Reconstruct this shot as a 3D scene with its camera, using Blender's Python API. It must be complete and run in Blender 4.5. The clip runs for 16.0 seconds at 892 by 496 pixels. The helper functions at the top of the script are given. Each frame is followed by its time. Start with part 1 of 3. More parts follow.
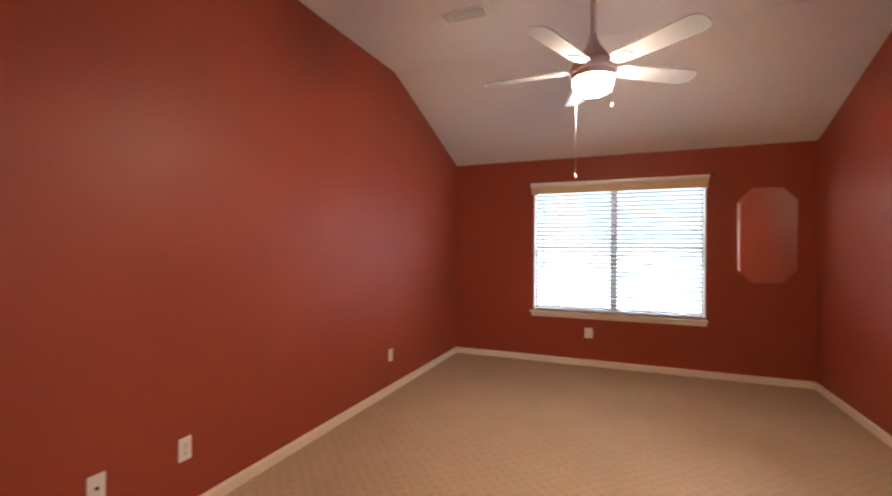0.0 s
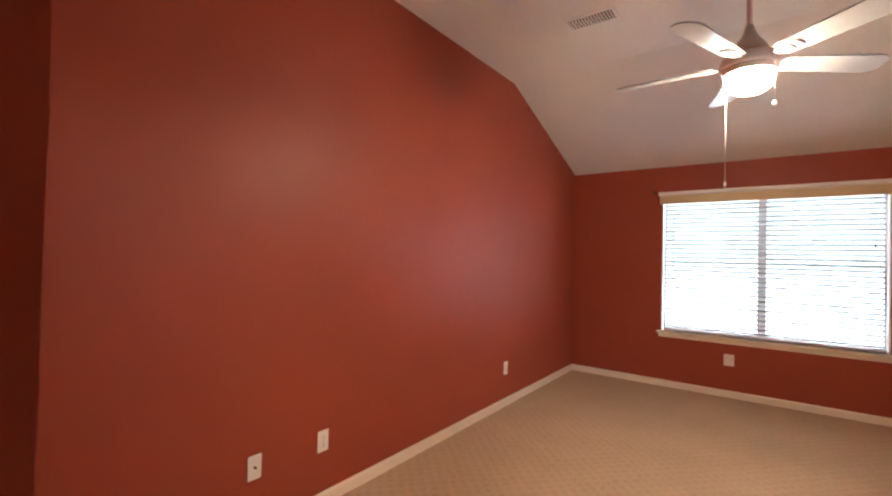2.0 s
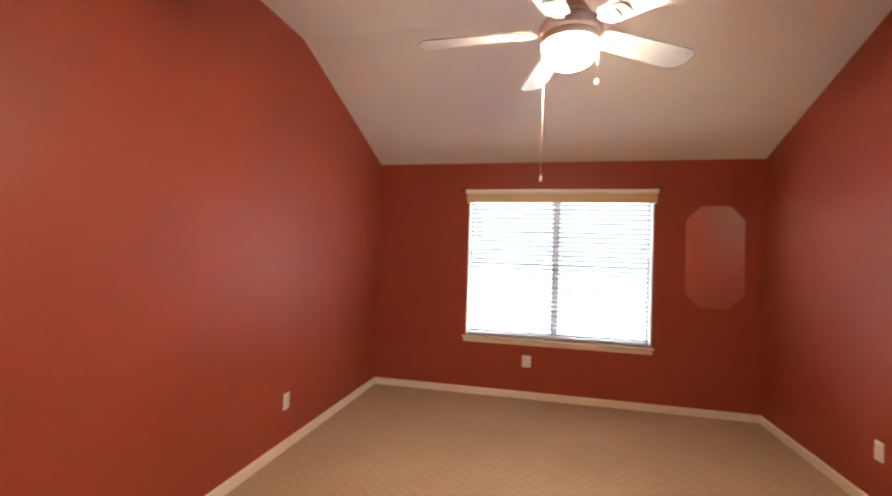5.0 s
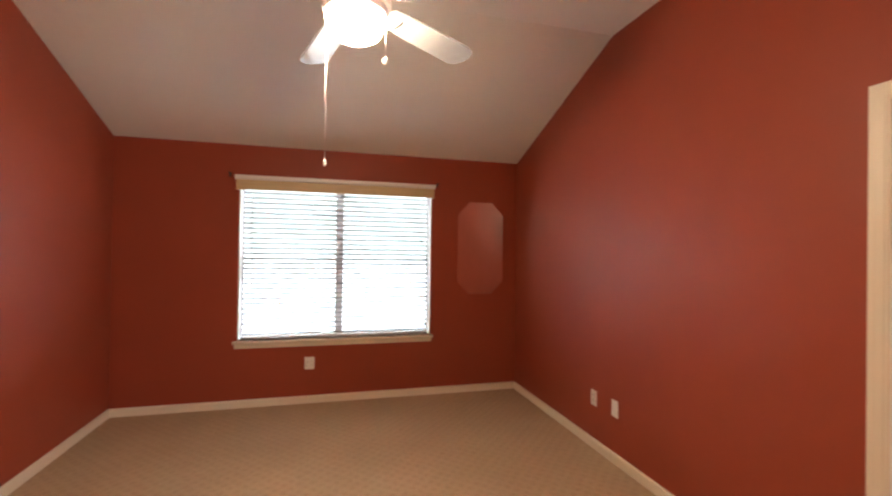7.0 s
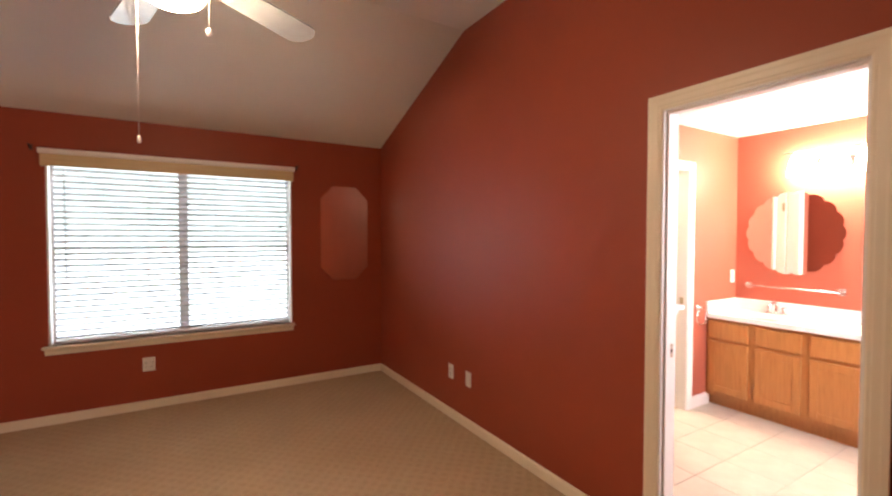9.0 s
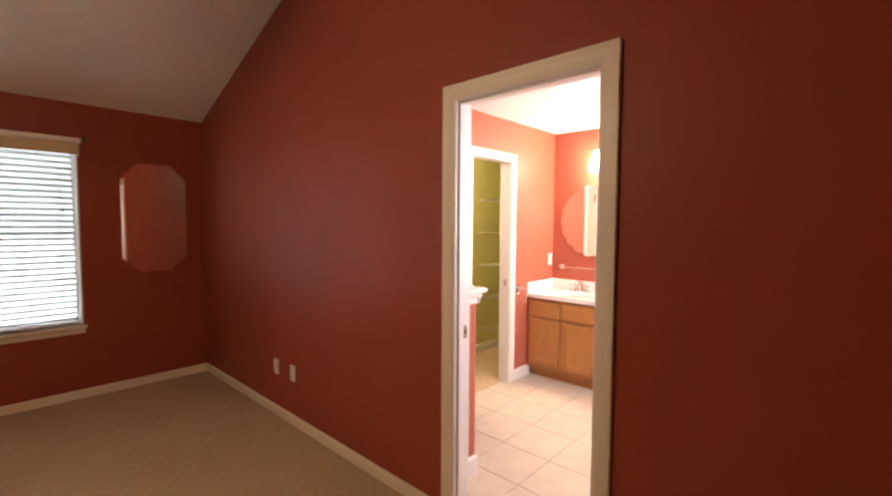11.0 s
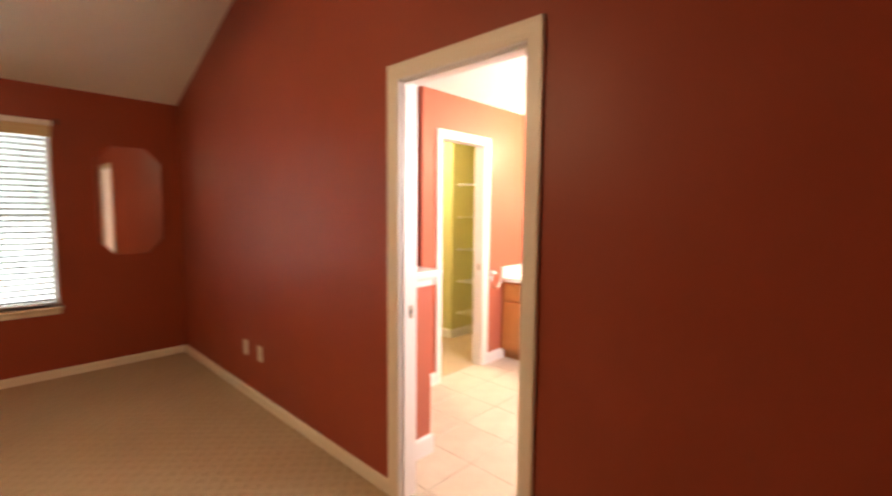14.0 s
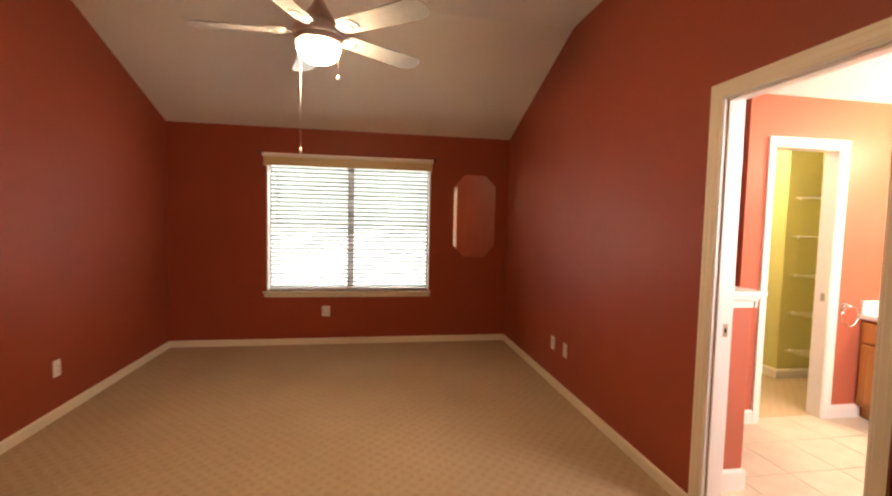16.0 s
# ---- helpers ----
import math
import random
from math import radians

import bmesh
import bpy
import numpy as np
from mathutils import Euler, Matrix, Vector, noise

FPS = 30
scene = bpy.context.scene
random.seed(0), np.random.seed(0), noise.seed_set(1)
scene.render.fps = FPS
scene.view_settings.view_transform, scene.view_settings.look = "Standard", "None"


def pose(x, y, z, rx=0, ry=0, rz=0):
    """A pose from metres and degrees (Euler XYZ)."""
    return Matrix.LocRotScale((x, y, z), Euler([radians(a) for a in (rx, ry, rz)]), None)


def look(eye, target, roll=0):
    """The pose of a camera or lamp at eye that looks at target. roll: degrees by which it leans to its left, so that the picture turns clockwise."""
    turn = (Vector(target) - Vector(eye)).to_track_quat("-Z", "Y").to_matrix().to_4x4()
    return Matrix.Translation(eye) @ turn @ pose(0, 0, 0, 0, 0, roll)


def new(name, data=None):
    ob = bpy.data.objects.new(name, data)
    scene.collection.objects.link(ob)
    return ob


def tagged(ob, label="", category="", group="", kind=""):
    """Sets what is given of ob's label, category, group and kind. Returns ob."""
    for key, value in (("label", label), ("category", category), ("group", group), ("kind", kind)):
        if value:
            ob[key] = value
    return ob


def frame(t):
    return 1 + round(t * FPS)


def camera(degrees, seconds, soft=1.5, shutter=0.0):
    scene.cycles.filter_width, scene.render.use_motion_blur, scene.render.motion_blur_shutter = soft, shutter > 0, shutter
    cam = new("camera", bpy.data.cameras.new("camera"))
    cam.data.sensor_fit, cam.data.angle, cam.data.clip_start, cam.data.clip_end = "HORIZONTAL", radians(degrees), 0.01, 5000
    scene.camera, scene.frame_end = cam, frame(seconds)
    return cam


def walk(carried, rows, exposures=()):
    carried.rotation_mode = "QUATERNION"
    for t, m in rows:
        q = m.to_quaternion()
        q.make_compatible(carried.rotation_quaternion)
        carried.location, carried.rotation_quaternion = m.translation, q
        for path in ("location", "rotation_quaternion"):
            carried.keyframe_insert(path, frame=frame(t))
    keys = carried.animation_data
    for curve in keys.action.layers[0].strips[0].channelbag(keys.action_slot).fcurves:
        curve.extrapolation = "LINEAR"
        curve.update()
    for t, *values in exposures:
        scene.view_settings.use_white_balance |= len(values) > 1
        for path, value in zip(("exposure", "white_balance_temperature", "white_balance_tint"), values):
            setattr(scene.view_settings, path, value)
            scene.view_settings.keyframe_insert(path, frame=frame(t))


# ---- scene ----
cam = camera(91.0, 16.0, soft=2.2, shutter=0.5)
PATH = [
    (0, (-0.115, -0.116, 1.369), (-0.884, 1.73, 1.36), 0.2),
    (0.5, (-0.121, -0.124, 1.374), (-1.09, 1.625, 1.361), 0.1),
    (1, (-0.144, -0.137, 1.37), (-1.242, 1.535, 1.364), 0.8),
    (1.5, (-0.176, -0.158, 1.374), (-1.392, 1.429, 1.402), 0.5),
    (2, (-0.206, -0.147, 1.381), (-1.395, 1.46, 1.411), 1.3),
    (2.5, (-0.233, -0.091, 1.378), (-1.344, 1.572, 1.383), 1.7),
    (3, (-0.325, 0.015, 1.384), (-1.307, 1.758, 1.395), 1.8),
    (5.3, (-0.371, 0.688, 1.458), (-0.676, 2.664, 1.488), 1.3),
    (5.5, (-0.385, 0.729, 1.461), (-0.576, 2.72, 1.495), 0.9),
    (6, (-0.4, 0.781, 1.457), (-0.305, 2.778, 1.484), 0.5),
    (6.5, (-0.39, 0.805, 1.459), (-0.085, 2.781, 1.478), 0.7),
    (7, (-0.372, 0.803, 1.452), (0.145, 2.735, 1.466), 0.8),
    (7.5, (-0.348, 0.797, 1.453), (0.337, 2.676, 1.456), 0.7),
    (8, (-0.321, 0.77, 1.443), (0.522, 2.584, 1.448), 1.0),
    (8.2, (-0.337, 0.76, 1.452), (0.557, 2.549, 1.448), 0.9),
    (10.3, (-0.062, 0.606, 1.454), (1.204, 2.15, 1.338), -0.1),
    (10.5, (-0.034, 0.586, 1.45), (1.294, 2.077, 1.34), 0.1),
    (11, (0.037, 0.545, 1.452), (1.502, 1.901, 1.34), 0.3),
    (11.5, (0.107, 0.508, 1.45), (1.659, 1.764, 1.329), 0.5),
    (12, (0.177, 0.459, 1.443), (1.791, 1.633, 1.313), 0.5),
    (12.5, (0.226, 0.405, 1.435), (1.918, 1.458, 1.273), 0.4),
    (13, (0.205, 0.372, 1.429), (2.009, 1.214, 1.238), -0.4),
    (13.5, (0.191, 0.372, 1.416), (1.961, 1.277, 1.198), -0.4),
    (14, (0.22, 0.334, 1.424), (1.669, 1.702, 1.254), 0.5),
    (14.5, (0.187, 0.29, 1.411), (1.259, 1.968, 1.227), 1.5),
    (15, (0.124, 0.264, 1.389), (0.847, 2.122, 1.23), 0.5),
    (15.5, (0.044, 0.223, 1.395), (0.523, 2.159, 1.258), 0.6),
    (16, (-0.026, 0.091, 1.419), (0.306, 2.06, 1.298), 1.3),
]
EXPOSURES = [
    (0.0, -0.15, 5900, 14), (1.0, -0.15, 5950, 13), (2.0, 0.0, 5950, 12), (3.0, 0.15, 5950, 12), (5.5, 0.15, 6150, 11), (6.0, 0.05, 6200, 11),
    (6.5, -0.1, 6250, 11), (8.0, -0.15, 6450, 12), (10.5, -0.75, 6500, 13), (11.0, -0.8, 6700, 13), (12.5, -0.85, 7000, 12), (13.0, -0.7, 7200, 12),
    (13.5, -0.6, 7300, 12), (14.0, -0.4, 7300, 12), (14.5, -0.2, 7300, 12), (15.0, -0.4, 7400, 12), (15.5, -0.5, 7600, 12), (16.0, -0.5, 7700, 12),
]
walk(cam, [(t, look(eye, target, roll)) for t, eye, target, roll in PATH], EXPOSURES)

# ---- light ----
world = bpy.data.worlds.new("world")
scene.world = world
world.use_nodes = True
wn = world.node_tree
sky = wn.nodes.new("ShaderNodeTexSky")
sky.sky_type = "NISHITA"
sky.sun_disc = False
sky.sun_elevation = radians(50)
sky.sun_rotation = radians(90)
wn.links.new(sky.outputs["Color"], wn.nodes["Background"].inputs["Color"])
wn.nodes["Background"].inputs["Strength"].default_value = 0.12
sun = new("sun", bpy.data.lights.new("sun", "SUN"))
sun.data.energy, sun.data.angle, sun.data.color = 3.0, radians(0.5), (1.0, 0.95, 0.88)
sun.matrix_world = look((12.0, 1.2, 13.0), (0.0, 1.2, 0.0))

# daylight in the bathroom window's opening
day = new("bath_window_daylight", bpy.data.lights.new("bath_window_daylight", "AREA"))
day.data.shape, day.data.size, day.data.size_y = "RECTANGLE", 1.18, 1.08
day.data.energy, day.data.color = 100.0, (0.95, 0.93, 1.0)
day.matrix_world = look((2.8, 0.64, 1.55), (2.8, 2.0, 1.55))

FAN_GLOW = 375.0
BATH_GLOW = 148.0
DAY_GLOW = 49.0
WARM = (1.0, 0.75, 0.49)
BATH_WARM = (1.0, 0.83, 0.61)

# ---- plan, metres ----
XL, XR, YF, YB = -2.14, 1.545, 5.10, 0.08
EAVE, FLAT, RIDGE = 2.388, 2.99, 3.485
T = 0.106
ENT_L, ENT_R, ENT_B = -0.50, 0.78, -1.8
ENT_Y = -0.09
WX0, WX1, WZ0, WZ1 = -1.157, 0.625, 0.615, 2.09
DY0, DY1, DZ = 1.210, 1.882, 2.005
BX0, BX1, BY0, BY1, BZ = XR + T, 4.10, 0.70, 2.80, 2.36
TUB_X, TUB_Y = 2.56, 4.05
CX0, CX1, CZ = 2.783, 3.318, 2.0
FAN = Vector((-0.294, 2.350, 0.0))


# ---- materials ----
class Nodes:
    def __init__(self, name, colour, rough=0.5, metal=0.0, spec=0.5):
        self.mat = bpy.data.materials.new(name)
        self.mat.use_nodes = True
        self.t = self.mat.node_tree
        self.p = self.t.nodes["Principled BSDF"]
        self.p.inputs["Base Color"].default_value = (*colour, 1)
        self.p.inputs["Roughness"].default_value = rough
        self.p.inputs["Metallic"].default_value = metal
        self.p.inputs["Specular IOR Level"].default_value = spec
        self.co = self.t.nodes.new("ShaderNodeTexCoord")

    def noise(self, scale, detail=3.0, rough=0.55, stretch=None):
        n = self.t.nodes.new("ShaderNodeTexNoise")
        n.inputs["Scale"].default_value, n.inputs["Detail"].default_value, n.inputs["Roughness"].default_value = scale, detail, rough
        src = self.co.outputs["Object"]
        if stretch:
            m = self.t.nodes.new("ShaderNodeMapping")
            m.inputs["Scale"].default_value = stretch
            self.t.links.new(src, m.inputs["Vector"])
            src = m.outputs["Vector"]
        self.t.links.new(src, n.inputs["Vector"])
        return n.outputs["Fac"]

    def ramp(self, fac, stops):
        r = self.t.nodes.new("ShaderNodeValToRGB")
        e = r.color_ramp.elements
        while len(e) < len(stops):
            e.new(0.5)
        for el, (p, c) in zip(e, stops):
            el.position, el.color = p, (*c, 1)
        self.t.links.new(fac, r.inputs["Fac"])
        return r.outputs["Color"]

    def scale_range(self, fac, lo, hi):
        m = self.t.nodes.new("ShaderNodeMapRange")
        m.inputs["To Min"].default_value, m.inputs["To Max"].default_value = lo, hi
        self.t.links.new(fac, m.inputs["Value"])
        return m.outputs["Result"]

    def mix(self, fac, a, b, mode="MIX"):
        m = self.t.nodes.new("ShaderNodeMix")
        m.data_type, m.blend_type = "RGBA", mode
        for v, i in ((fac, 0), (a, 6), (b, 7)):
            if isinstance(v, (int, float)):
                m.inputs[i].default_value = v
            elif isinstance(v, tuple):
                m.inputs[i].default_value = (*v, 1)
            else:
                self.t.links.new(v, m.inputs[i])
        return m.outputs[2]

    def math(self, op, a, b=0.0):
        m = self.t.nodes.new("ShaderNodeMath")
        m.operation = op
        for v, i in ((a, 0), (b, 1)):
            if isinstance(v, (int, float)):
                m.inputs[i].default_value = v
            else:
                self.t.links.new(v, m.inputs[i])
        return m.outputs[0]

    def colour(self, out):
        self.t.links.new(out, self.p.inputs["Base Color"])

    def rough(self, out):
        self.t.links.new(out, self.p.inputs["Roughness"])

    def bump(self, fac, strength, distance):
        b = self.t.nodes.new("ShaderNodeBump")
        b.inputs["Strength"].default_value, b.inputs["Distance"].default_value = strength, distance
        self.t.links.new(fac, b.inputs["Height"])
        last = self.p.inputs["Normal"]
        if last.links:
            self.t.links.new(last.links[0].from_socket, b.inputs["Normal"])
        self.t.links.new(b.outputs["Normal"], last)


def painted(name, colour, rough, bump=0.25, vary=0.07, spec=0.5, grain=140.0):
    """Rolled wall paint: faint cloudy tone, roller stipple in relief."""
    n = Nodes(name, colour, rough, 0, spec)
    dark = tuple(c * (1 - vary) for c in colour)
    light = tuple(min(1, c * (1 + vary)) for c in colour)
    n.colour(n.ramp(n.noise(1.3, 5), [(0.3, dark), (0.7, light)]))
    n.rough(n.scale_range(n.noise(3.0, 4), rough - 0.05, rough + 0.05))
    n.bump(n.noise(grain, 2), bump, 0.0012)
    return n.mat


RED = painted("red_satin_paint", (0.295, 0.0575, 0.028), 0.46, 0.22, 0.06, 0.26)
# Same red paint as the bedroom, lightened in colour for the bathroom's strong light.
LIT_RED = painted("lit_red_bath_paint", (0.40, 0.112, 0.068), 0.45, 0.2, 0.05, 0.3)
GREEN = painted("olive_green_paint", (0.60, 0.56, 0.24), 0.55, 0.2, 0.06)
CEIL = painted("ceiling_texture", (0.75, 0.745, 0.70), 0.9, 0.6, 0.03, 0.2, 60.0)
BATH_CEIL = painted("bath_ceiling_paint", (0.80, 0.795, 0.78), 0.9, 0.4, 0.03, 0.2, 60.0)
TRIM = painted("cream_trim_paint", (0.77, 0.68, 0.53), 0.38, 0.03, 0.025, 0.5, 12.0)
WHITE_TRIM = painted("white_trim_paint", (0.74, 0.70, 0.65), 0.35, 0.03, 0.02, 0.5, 12.0)
PLATE = Nodes("white_plastic_plate", (0.78, 0.76, 0.72), 0.32).mat
DARK = Nodes("dark_slot", (0.02, 0.018, 0.016), 0.95, 0.0, 0.05).mat
def slat_vinyl():
    """White slat that lets some daylight through."""
    n = Nodes("white_blind_slat", (0.58, 0.57, 0.57), 0.5)
    tr = n.t.nodes.new("ShaderNodeBsdfTranslucent")
    tr.inputs["Color"].default_value = (0.85, 0.84, 0.82, 1)
    mx = n.t.nodes.new("ShaderNodeMixShader")
    mx.inputs[0].default_value = 0.03
    n.t.links.new(n.p.outputs["BSDF"], mx.inputs[1])
    n.t.links.new(tr.outputs["BSDF"], mx.inputs[2])
    n.t.links.new(mx.outputs[0], n.t.nodes["Material Output"].inputs["Surface"])
    return n.mat


BLIND = slat_vinyl()
CORD = Nodes("blind_cord", (0.55, 0.53, 0.5), 0.8).mat
VINYL = Nodes("window_vinyl", (0.62, 0.58, 0.58), 0.4).mat
CHROME = Nodes("chrome", (0.75, 0.74, 0.72), 0.14, 1.0).mat
BRASSY = Nodes("strike_metal", (0.45, 0.38, 0.27), 0.35, 1.0).mat
MIRROR = Nodes("mirror_silver", (0.86, 0.86, 0.86), 0.015, 1.0).mat
# Dark colour stands in for shade inside the duct behind the louvers.
VENT_BACK = Nodes("dark_duct_shade", (0.09, 0.09, 0.08), 0.7).mat
IRON = Nodes("dark_bracket_metal", (0.09, 0.045, 0.035), 0.6, 0.2).mat
COUNTER = painted("cultured_marble", (0.82, 0.79, 0.73), 0.18, 0.02, 0.04, 0.5, 8.0)
THRESH = painted("tan_grout", (0.53, 0.465, 0.375), 0.85, 0.3, 0.08, 0.3, 200.0)


def brushed_nickel():
    n = Nodes("brushed_nickel", (0.68, 0.62, 0.59), 0.40, 0.5)
    n.rough(n.scale_range(n.noise(60, 2, 0.5, (1, 1, 14)), 0.28, 0.46))
    return n.mat


def pale_nickel():
    n = Nodes("pale_satin_nickel", (0.74, 0.70, 0.67), 0.42, 0.2)
    n.rough(n.scale_range(n.noise(60, 2, 0.5, (1, 1, 14)), 0.34, 0.5))
    return n.mat


def blade_finish():
    n = Nodes("fan_blade_finish", (0.70, 0.66, 0.62), 0.3, 0.0, 0.5)
    n.colour(n.ramp(n.noise(9, 4, 0.5, (1, 1, 1)), [(0.3, (0.35, 0.36, 0.375)), (0.75, (0.41, 0.42, 0.435))]))
    n.rough(n.scale_range(n.noise(20, 3), 0.07, 0.12))
    return n.mat


def carpet_weave():
    """Cut-and-loop carpet: a diamond lattice of sunk loops between tufts."""
    n = Nodes("beige_carpet", (0.40, 0.30, 0.20), 0.95, 0, 0.1)
    m = n.t.nodes.new("ShaderNodeMapping")
    m.inputs["Rotation"].default_value = (0, 0, radians(44))
    n.t.links.new(n.co.outputs["Object"], m.inputs["Vector"])
    s = n.t.nodes.new("ShaderNodeSeparateXYZ")
    n.t.links.new(m.outputs["Vector"], s.inputs["Vector"])
    k = 2 * math.pi / 0.062
    wob = n.scale_range(n.noise(9, 4), -1.9, 1.9)
    a = n.math("SINE", n.math("ADD", n.math("MULTIPLY", s.outputs["X"], k), wob))
    b = n.math("SINE", n.math("ADD", n.math("MULTIPLY", s.outputs["Y"], k), wob))
    dots = n.math("MULTIPLY", n.math("ADD", a, 1.0), n.math("ADD", b, 1.0))
    dots = n.scale_range(n.math("MULTIPLY", dots, 0.25), 0.0, 1.0)
    fibre = n.noise(420, 2)
    tone = n.ramp(n.noise(1.1, 5), [(0.3, (0.455, 0.333, 0.210)), (0.7, (0.525, 0.390, 0.252))])
    tone = n.mix(n.math("MULTIPLY", dots, 0.30), tone, (0.33, 0.225, 0.135))
    tone = n.mix(0.5, tone, n.ramp(fibre, [(0.25, (0.28, 0.28, 0.28)), (0.75, (0.72, 0.72, 0.72))]), "OVERLAY")
    n.colour(tone)
    n.bump(n.math("MULTIPLY", dots, -1.0), 0.45, 0.005)
    n.bump(fibre, 0.7, 0.004)
    return n.mat


def oak():
    n = Nodes("honey_oak", (0.45, 0.20, 0.06), 0.34)
    grain = n.noise(9, 8, 0.65, (6, 6, 0.55))
    fine = n.noise(60, 3, 0.6, (4, 4, 0.25))
    c = n.ramp(grain, [(0.2, (0.35, 0.145, 0.042)), (0.5, (0.43, 0.19, 0.056)), (0.8, (0.49, 0.23, 0.072))])
    n.colour(n.mix(0.3, c, n.ramp(fine, [(0.3, (0.4, 0.4, 0.4)), (0.7, (0.58, 0.58, 0.58))]), "OVERLAY"))
    n.bump(fine, 0.15, 0.0008)
    return n.mat


def floor_tile():
    n = Nodes("beige_floor_tile", (0.62, 0.52, 0.42), 0.58)
    info = n.t.nodes.new("ShaderNodeObjectInfo")
    c = n.ramp(n.noise(7, 6), [(0.3, (0.48, 0.415, 0.325)), (0.7, (0.57, 0.50, 0.40))])
    n.colour(n.mix(n.math("MULTIPLY", info.outputs["Random"], 0.25), c, (0.47, 0.40, 0.315)))
    n.bump(n.noise(40, 3), 0.1, 0.001)
    return n.mat


def valance_wood():
    n = Nodes("cream_valance", (0.60, 0.46, 0.25), 0.45)
    n.colour(n.ramp(n.noise(14, 5, 0.6, (0.3, 4, 4)), [(0.3, (0.56, 0.42, 0.22)), (0.7, (0.62, 0.48, 0.27))]))
    return n.mat


def glow(name, colour, strength):
    n = Nodes(name, (0.8, 0.78, 0.74), 0.3)
    n.p.inputs["Emission Color"].default_value = (*colour, 1)
    n.p.inputs["Emission Strength"].default_value = strength
    return n.mat


def clear_glass():
    n = Nodes("window_glass", (1, 1, 1), 0.0)
    n.p.inputs["Transmission Weight"].default_value = 1.0
    n.p.inputs["IOR"].default_value = 1.45
    return n.mat


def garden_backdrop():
    """Glowing daylight: bright pavement below, hazy foliage above, topped by unseen room-lighting sky."""
    n = Nodes("glowing_garden", (0, 0, 0), 1.0, 0, 0)
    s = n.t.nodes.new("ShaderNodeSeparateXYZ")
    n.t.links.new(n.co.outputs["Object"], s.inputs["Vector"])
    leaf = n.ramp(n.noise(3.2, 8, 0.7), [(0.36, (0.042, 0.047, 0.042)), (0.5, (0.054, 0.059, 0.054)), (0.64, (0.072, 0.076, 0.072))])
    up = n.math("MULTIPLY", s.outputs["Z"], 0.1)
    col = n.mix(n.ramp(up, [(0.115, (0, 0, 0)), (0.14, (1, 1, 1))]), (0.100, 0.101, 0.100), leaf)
    # Unseen top band: sky emission raised to light the blind and room.
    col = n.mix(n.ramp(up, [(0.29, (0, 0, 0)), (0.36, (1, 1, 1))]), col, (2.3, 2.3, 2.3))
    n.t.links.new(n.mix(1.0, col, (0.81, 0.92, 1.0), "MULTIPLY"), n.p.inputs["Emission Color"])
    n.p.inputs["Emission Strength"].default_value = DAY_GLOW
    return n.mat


NICKEL, BLADE, CARPET, OAK, TILE, VALANCE = brushed_nickel(), blade_finish(), carpet_weave(), oak(), floor_tile(), valance_wood()
HOUSING = pale_nickel()
BOWL = glow("lit_frosted_bowl", WARM, FAN_GLOW)
CLOSET_GLOW = glow("lit_closet_dome", BATH_WARM, 430.0)
SHADE = glow("lit_frosted_shade", BATH_WARM, BATH_GLOW)
GLASS, GARDEN = clear_glass(), garden_backdrop()
LAWN = painted("lawn", (0.07, 0.11, 0.03), 0.95, 0.8, 0.3, 0.1, 30.0)


# ---- mesh helpers ----
def box(lo, hi, bevel=0.0, segments=2, bm=None):
    """A box between two corners, with rounded edges, added to bm."""
    one = bmesh.new()
    bmesh.ops.create_cube(one, size=1.0)
    lo, hi = Vector(lo), Vector(hi)
    for v in one.verts:
        v.co = Vector([(lo[i] + hi[i]) / 2 + v.co[i] * (hi[i] - lo[i]) for i in range(3)])
    if bevel:
        bmesh.ops.bevel(one, geom=one.edges[:], offset=bevel, segments=segments, profile=0.5, affect="EDGES")
    return one if bm is None else add(bm, one)


def add(bm, other, m=None):
    me = bpy.data.meshes.new("tmp")
    if m is not None:
        other.transform(m)
    other.to_mesh(me)
    other.free()
    bm.from_mesh(me)
    bpy.data.meshes.remove(me)
    return bm


def boxes(*pairs, bevel=0.0):
    bm = bmesh.new()
    for lo, hi in pairs:
        box(lo, hi, bevel, bm=bm)
    return bm


def prism(points, axis, lo, hi):
    """A closed outline of (u, v), pushed along an axis. x: u, v = y, z; y: x, z; z: x, y."""
    bm = bmesh.new()

    def at(u, v, w):
        return {"x": (w, u, v), "y": (u, w, v), "z": (u, v, w)}[axis]

    a = [bm.verts.new(at(u, v, lo)) for u, v in points]
    b = [bm.verts.new(at(u, v, hi)) for u, v in points]
    bm.faces.new(a), bm.faces.new(b[::-1])
    for i in range(len(a)):
        j = (i + 1) % len(a)
        bm.faces.new((a[j], a[i], b[i], b[j]))
    bmesh.ops.recalc_face_normals(bm, faces=bm.faces[:])
    return bm


def lathe(profile, steps=40, centre=(0, 0, 0)):
    """A turned shape: profile of (radius, z) round the z axis."""
    bm = bmesh.new()
    rings = []
    for r, z in profile:
        if r < 1e-5:
            rings.append([bm.verts.new((0, 0, z))])
        else:
            rings.append([bm.verts.new((r * math.cos(2 * math.pi * k / steps), r * math.sin(2 * math.pi * k / steps), z)) for k in range(steps)])
    for a, b in zip(rings, rings[1:]):
        for k in range(steps):
            j = (k + 1) % steps
            quad = [a[k % len(a)], a[j % len(a)], b[j % len(b)], b[k % len(b)]]
            quad = list(dict.fromkeys(quad))
            if len(quad) > 2:
                bm.faces.new(quad)
    bmesh.ops.recalc_face_normals(bm, faces=bm.faces[:])
    for f in bm.faces:
        f.smooth = True
    bm.transform(Matrix.Translation(centre))
    return bm


